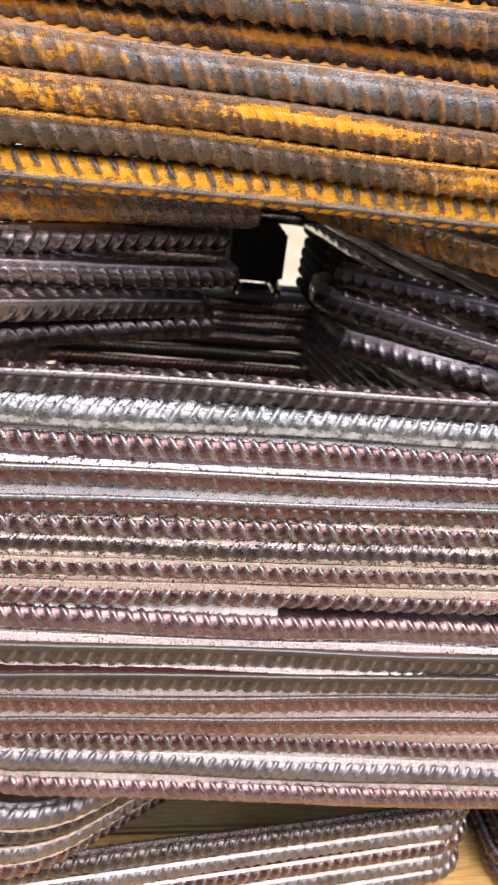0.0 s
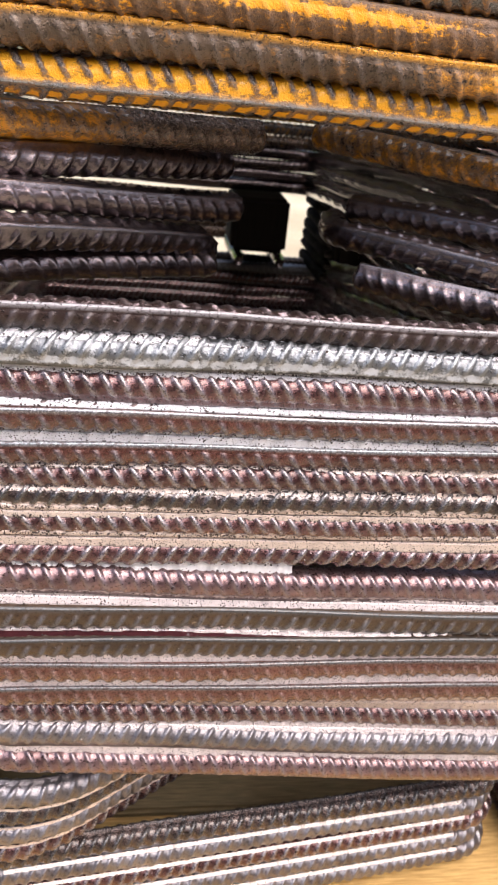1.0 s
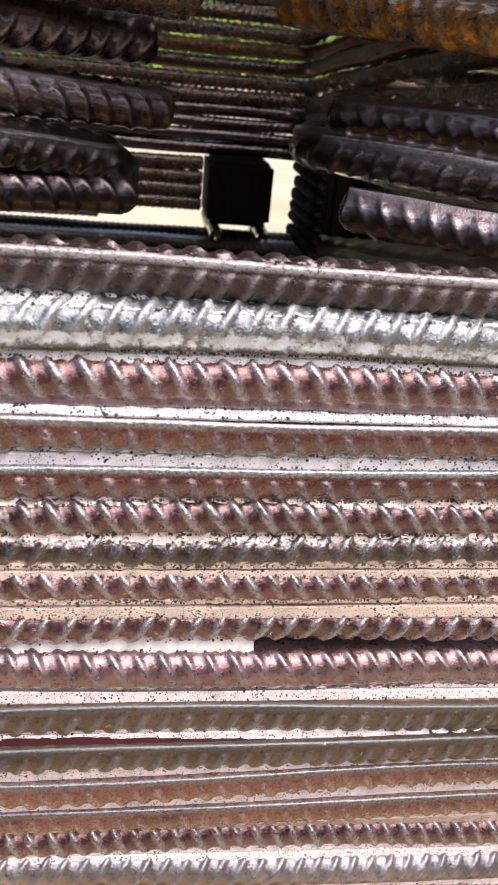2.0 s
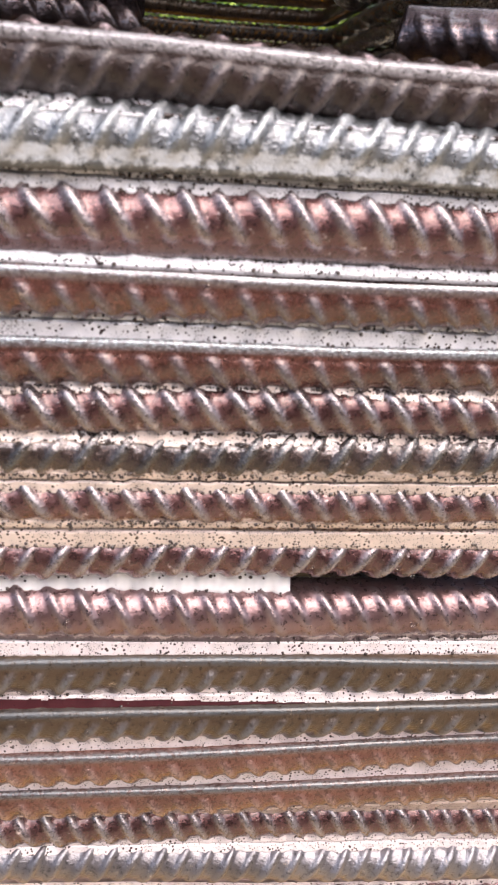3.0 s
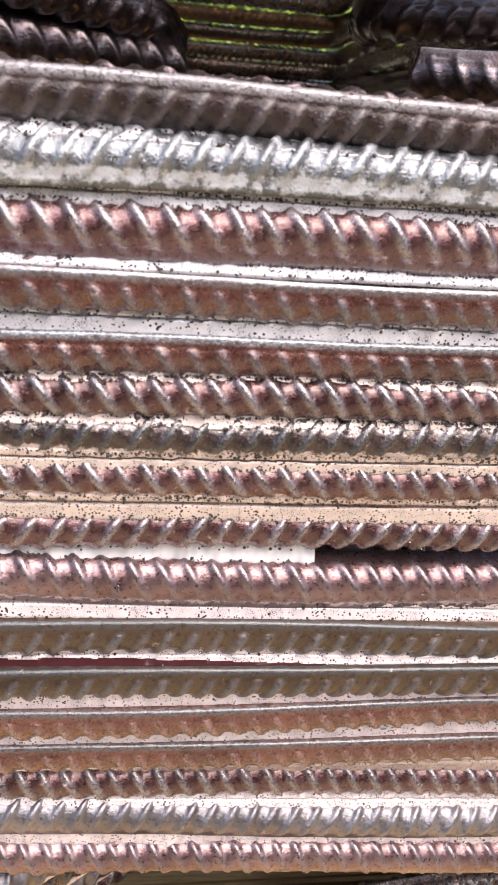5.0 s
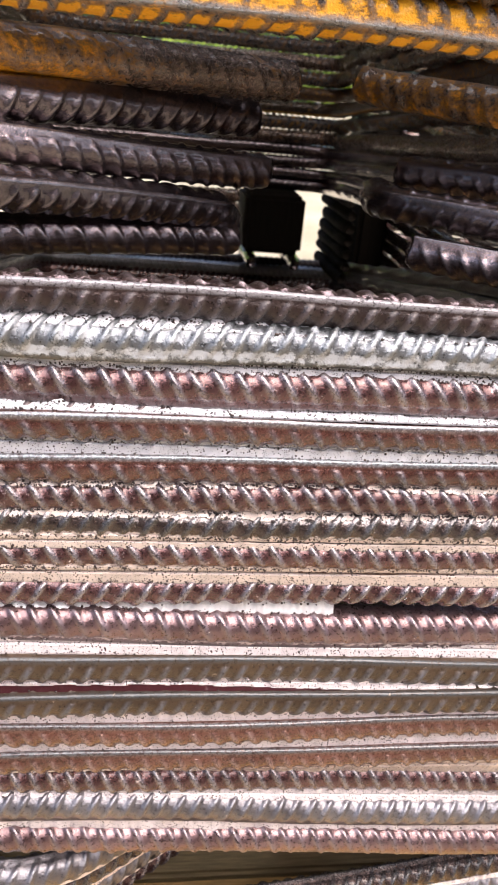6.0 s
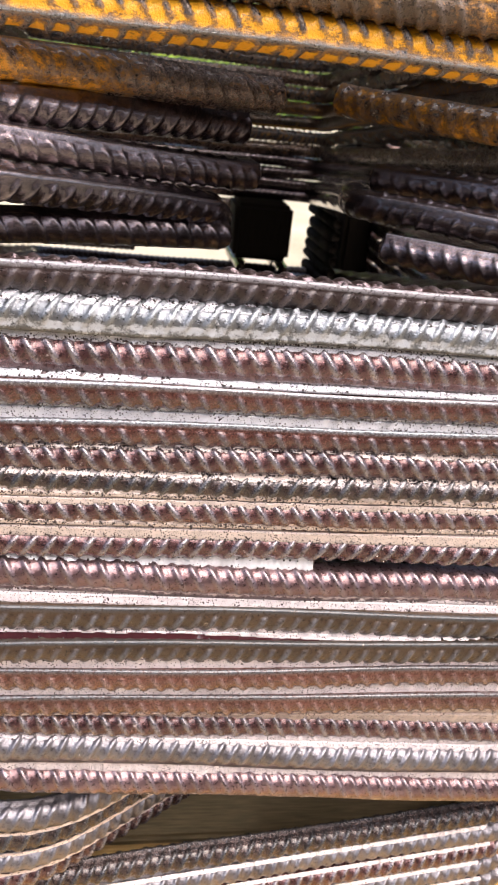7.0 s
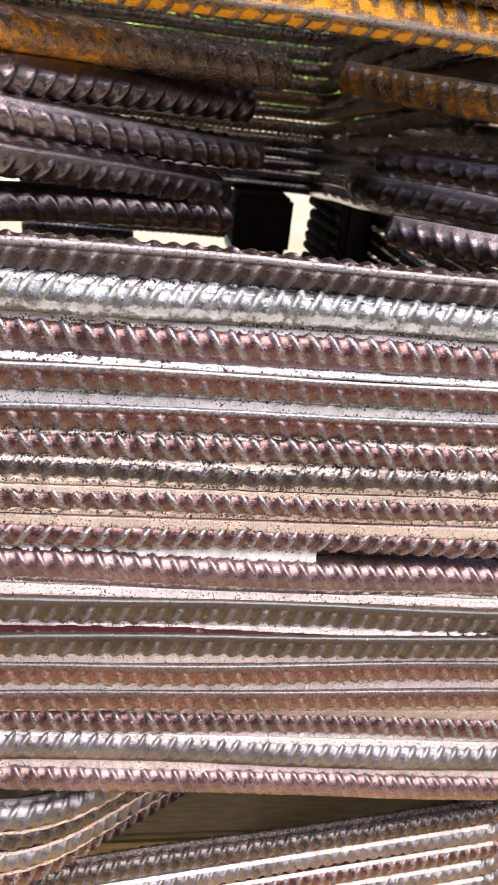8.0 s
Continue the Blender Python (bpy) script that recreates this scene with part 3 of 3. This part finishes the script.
# ---- rusty ties on top ----
TOP = [
    (0.4644, -0.002, 0.2540, -0.45, 1, RUST, [(0.50, 0.75, 0.78), (-1.1, 0.35, 0.8)]),
    (0.4760, -0.010, 0.2500, 0.72, -1, RUSTLINE, [(1.15, 0.30, 0.60), (-0.2, 0.8, 0.8, 0.085, 0.3)]),
    (0.4860, -0.010, 0.2480, 0.85, -1, RUSTBROWN, [(0.25, 0.30, 0.95, 0.024, 0.078), (1.4, 0.5, 0.3), (0.3, 1.2, 0.33, -0.2, -0.014)]),
    (0.4970, -0.012, 0.2470, 0.70, -1, RUSTDARK, [(1.35, 0.55, 0.50), (0.3, 1.2, 0.36, -0.2, -0.014)]),
    (0.5060, -0.005, 0.2550, -0.9, 1, BLACKRUST, (0.25, 0.28, 1.0)),
    (0.5160, 0.014, 0.2480, 0.65, -1, RUSTDARK, (1.1, 0.45, 0.45)),
    (0.5275, 0.010, 0.2520, 0.7, -1, RUST, (0.5, 0.7, 0.8)),
]
for k, (z, m, y, lug, slant, mat, rust) in enumerate(TOP):
    xl, xr = -0.10 + rng.uniform(-0.004, 0.004), 0.178 + rng.uniform(-0.004, 0.004)
    zb = 0.4118 + 0.0129 * k
    pts = [(xl, y, z + m * xl), (xr, y, z + m * xr), (xr - 0.005, FAR + 0.003, zb), (xl - 0.01, FAR + 0.003, zb)]
    ob = rebar("rusty_rebar_tie", pts, True, mat, rng.random(), lug, slant, near=0.28, radius=0.0056, rust=rust)
    tagged(ob, "orange rusted ribbed steel tie on top of the pile", "rebar tie", group="rusty ties on top")
# unseen coarse ties added on top so that less sky lights the inside
for k in range(35):
    x, y, z = rng.uniform(-0.006, 0.006), 0.25 + rng.uniform(-0.004, 0.004), 0.5400 + 0.0122 * k
    zb = 0.5021 + 0.0121 * k
    pts = [(x - 0.10, y, z), (x + 0.178, y, z), (x + 0.173, FAR, zb), (x - 0.11, FAR, zb)]
    ob = rebar("rusty_rebar_tie", pts, True, RUSTDARK, rng.random(), 0.8, 1, near=-1, around=14, radius=0.0057)
    tagged(ob, "unseen rusted ribbed tie added above to shade the cavity", "rebar tie", group="rusty ties on top")

# ---- ties below the main stack ----
for k in range(5):
    z = 0.1405 - 0.0115 * k
    c, yaw = Vector((0.2038, 0.2765 - 0.001 * k, z)), 0.12
    ex, ey = Vector((math.cos(yaw), math.sin(yaw), 0)), Vector((-math.sin(yaw), math.cos(yaw), 0))
    c = c - ex * 0.004 * (k % 2)
    pts = [tuple(c - ex * 0.27), tuple(c), tuple(c + ey * 0.5), tuple(c - ex * 0.27 + ey * 0.5)]
    ob = rebar("lower_rebar_tie", pts, True, (GREYBROWN, SILVER, MAUVE, SILVER, SILVER)[k], rng.random(), -1.3, -1, near=0.31, radius=0.0050)
    tagged(ob, "wet ribbed steel tie askew on the boards", "rebar tie", group="askew ties under the main stack")
    if k:
        strip = []
        for i in range(301):
            q = c - ex * (0.252 - 0.231 * i / 300)
            wob = 0.0005 * noise.noise((i * 0.35, k * 3.0, 1.0)) + 0.0003 * noise.noise((i * 1.3, k * 5.0, 2.0))
            for f, out in ((0.0, 0.0028), (0.35, 0.0033), (0.7, 0.0037), (1.0, 0.0041)):
                strip.append(q - ey * (out + wob * (1 - f)) + Vector((0, 0, 0.0064 - f * 0.0010 + wob)))
        quads = [(i * 4 + j, i * 4 + j + 1, i * 4 + j + 5, i * 4 + j + 4) for i in range(300) for j in range(3)]
        mesh_object("water_film", strip, quads, FILM_PEACH, True, ob, "water film coloured peach for warm reflected light")
for k in range(4):
    z = 0.1870 - 0.0118 * k
    c, yaw = Vector((-0.058 - 0.004 * k, 0.218, z)), radians(34)
    ex, ey = Vector((math.cos(yaw), math.sin(yaw), 0)), Vector((-math.sin(yaw), math.cos(yaw), 0))
    pts = [tuple(c + ex * 0.3), tuple(c + ex * 0.3 + ey * 0.26), tuple(c + ey * 0.26), tuple(c)]
    ob = rebar("turned_rebar_tie", pts, True, (SILVER, GREYBROWN, SILVER, MAUVE)[k], rng.random(), -1.25, -1, near=0.33, corner=0.06, radius=0.0054)
    tagged(ob, "wet ribbed steel tie turned across the others", "rebar tie", group="turned ties under the main stack")
    line, _ = resample(rounded(pts[2:] + pts[:1], False, 0.06), False, lambda p: 0.0012)
    strip = []
    for i, q in enumerate(line):
        t = Vector(line[min(i + 1, len(line) - 1)] - line[max(i - 1, 0)]).normalized()
        n = Vector((t.y, -t.x, 0))
        n = n if n.y < 0 else -n
        wob = 0.0006 * noise.noise((i * 0.3, k * 3.0, 5.0)) + 0.0003 * noise.noise((i * 1.1, k * 5.0, 6.0))
        for out, down in ((0.0036, -0.0050 + wob), (0.0035, -0.0056), (0.0035, -0.0062), (0.0036, -0.0068 - wob)):
            strip.append(Vector(q) + n * out + Vector((0.0, 0.0, down)))
    quads = [(i * 4 + j, i * 4 + j + 1, i * 4 + j + 5, i * 4 + j + 4) for i in range(len(line) - 1) for j in range(3)]
    if k < 3:
        mesh_object("water_film", strip, quads, FILM_PEACH, True, ob, "water film coloured peach for warm reflected light")

# unseen lid, added to stop skylight falling into the hollow ties
shade_lid = box_mesh("board", (-0.14, 0.46, 0.976), (0.21, 0.90, 0.996), SHADEWOOD, 0.003)
tagged(shade_lid, "unseen board added over the pile to darken the cavity", "board")

# ---- the next pile along ----
for k in range(46):
    z = WOOD_TOP + 0.0062 + 0.0119 * k
    # higher ties stand further in to close a gap to the sky
    x, y = (0.226 if z < 0.43 else 0.196) + rng.uniform(0, 0.005), 0.262 + rng.uniform(-0.004, 0.004)
    pts = [(x, y, z), (x + 0.25, y, z), (x + 0.245, FAR, z), (x, FAR, z)]
    ob = rebar("side_rebar_tie", pts, True, BROWN if k < 28 else RUSTDARK, rng.random(), 0.9, 1, near=0.30 if k < 8 else -1, around=20 if k < 8 else 12)
    tagged(ob, "brown ribbed steel tie of a light-blocking side pile", "rebar tie", group="ties in the neighbouring pile")

# unseen pile added on the left to keep light out of the cavity
for k in range(46):
    z = WOOD_TOP + 0.0062 + 0.0119 * k
    x, y = (-0.142 if z < 0.43 else -0.124) - rng.uniform(0, 0.006), 0.270 + rng.uniform(-0.004, 0.004)
    pts = [(x - 0.25, y, z), (x, y, z), (x, 0.74, z), (x - 0.25, 0.74, z)]
    ob = rebar("side_rebar_tie", pts, True, BROWN if k < 28 else RUSTDARK, rng.random(), 0.9, 1, near=-1, around=12, radius=0.0057)
    tagged(ob, "brown ribbed steel tie of a light-blocking side pile", "rebar tie", group="ties in the neighbouring pile")

# ---- spacers that carry the upper ties at the back, near-black colour for shade ----
blk = box_mesh("timber_block", (0.090, 0.775, 0.2995), (0.1455, 0.845, 0.352), SHADEBLACK, 0.004)
# this block is added to shut out light between the piles
blk2 = box_mesh("timber_block", (0.196, 0.77, 0.083), (0.224, 0.86, 0.425), SHADEBLACK, 0.004)
tagged(blk2, "near-black block added to close a light leak", "timber")
tagged(blk, "timber block between the ties, coloured near black as shade", "timber")
for x in (0.097, 0.138):
    ob = rebar("rebar_offcut", [(x, 0.76, 0.2935), (x, 0.86, 0.2935)], False, BLACK, x, 0.9, 1, near=-1, around=16, radius=0.0056)
    tagged(ob, "short black ribbed bar under the timber block", "rebar offcut", group="spacer bars at the back")
# black silhouettes stand in for the shaded corners of the stacked ties
for k in range(7):
    x = 0.1800 + rng.uniform(-0.0015, 0.0015)
    z = 0.2860 + 0.0113 * k
    ob = rebar("rebar_offcut", [(x, 0.74, z + 0.002), (x, 0.85 + rng.uniform(-0.01, 0.01), z)], False, SHADEBLACK, rng.random(), 0.9, 1, near=-1, around=16)
    tagged(ob, "short ribbed bar coloured black as a shaded silhouette", "rebar offcut", group="spacer bars at the back")
ob = rebar("rebar_offcut", [(-0.11, 0.81, 0.2985), (-0.004, 0.81, 0.2985)], False, BLACKRUST, 0.3, 0.9, 1, near=-1, around=16, radius=0.0056)
tagged(ob, "short dark ribbed bar lying across the pile", "rebar offcut", group="short bars at the back")
for k in range(4):
    z = 0.3120 + 0.0113 * k
    ob = rebar("rebar_offcut", [(-0.11, 0.80, z), (0.086, 0.80, z)], False, BLACKRUST, rng.random(), 0.9, 1, near=-1, around=16, radius=0.0057)
    tagged(ob, "short dark ribbed bar lying across the pile", "rebar offcut", group="short bars at the back")


# ---- water drops ----
def water_material():
    m, t, bs = nodes_of("clear_water")
    bs.inputs["Base Color"].default_value = (0.95, 0.95, 0.95, 1)
    bs.inputs["Roughness"].default_value = 0.02
    bs.inputs["IOR"].default_value = 1.33
    bs.inputs["Transmission Weight"].default_value = 1.0
    return m


WATER = water_material()


def water_drop(k, x, angle, size, stretch=1.0):
    z, m, y = STACK[k][:3]
    d = Vector((0, -math.cos(angle), math.sin(angle)))
    c = Vector((x, y, z + m * x)) + d * (STACK[k][6] + 0.0002)
    bm = bmesh.new()
    bmesh.ops.create_uvsphere(bm, u_segments=14, v_segments=9, radius=size)
    for v in bm.verts:
        v.co.z *= stretch
        v.co += c
    me = bpy.data.meshes.new("water_drop")
    bm.to_mesh(me)
    bm.free()
    me.materials.append(WATER)
    me.polygons.foreach_set("use_smooth", [True] * len(me.polygons))
    ob = new("water_drop", me)
    ob.parent = ties[k]
    ob["label"] = "clear round water drop"


for x in (0.0175, 0.0235):
    water_drop(9, x, 0.05, 0.0012)
water_drop(16, 0.012, -1.5, 0.0016, 1.4)
water_drop(16, 0.118, -1.5, 0.0014, 1.3)
for _ in range(40):
    water_drop(rng.randrange(1, 17), rng.uniform(-0.04, 0.17), rng.uniform(-0.9, 0.4), rng.uniform(0.0003, 0.0007))
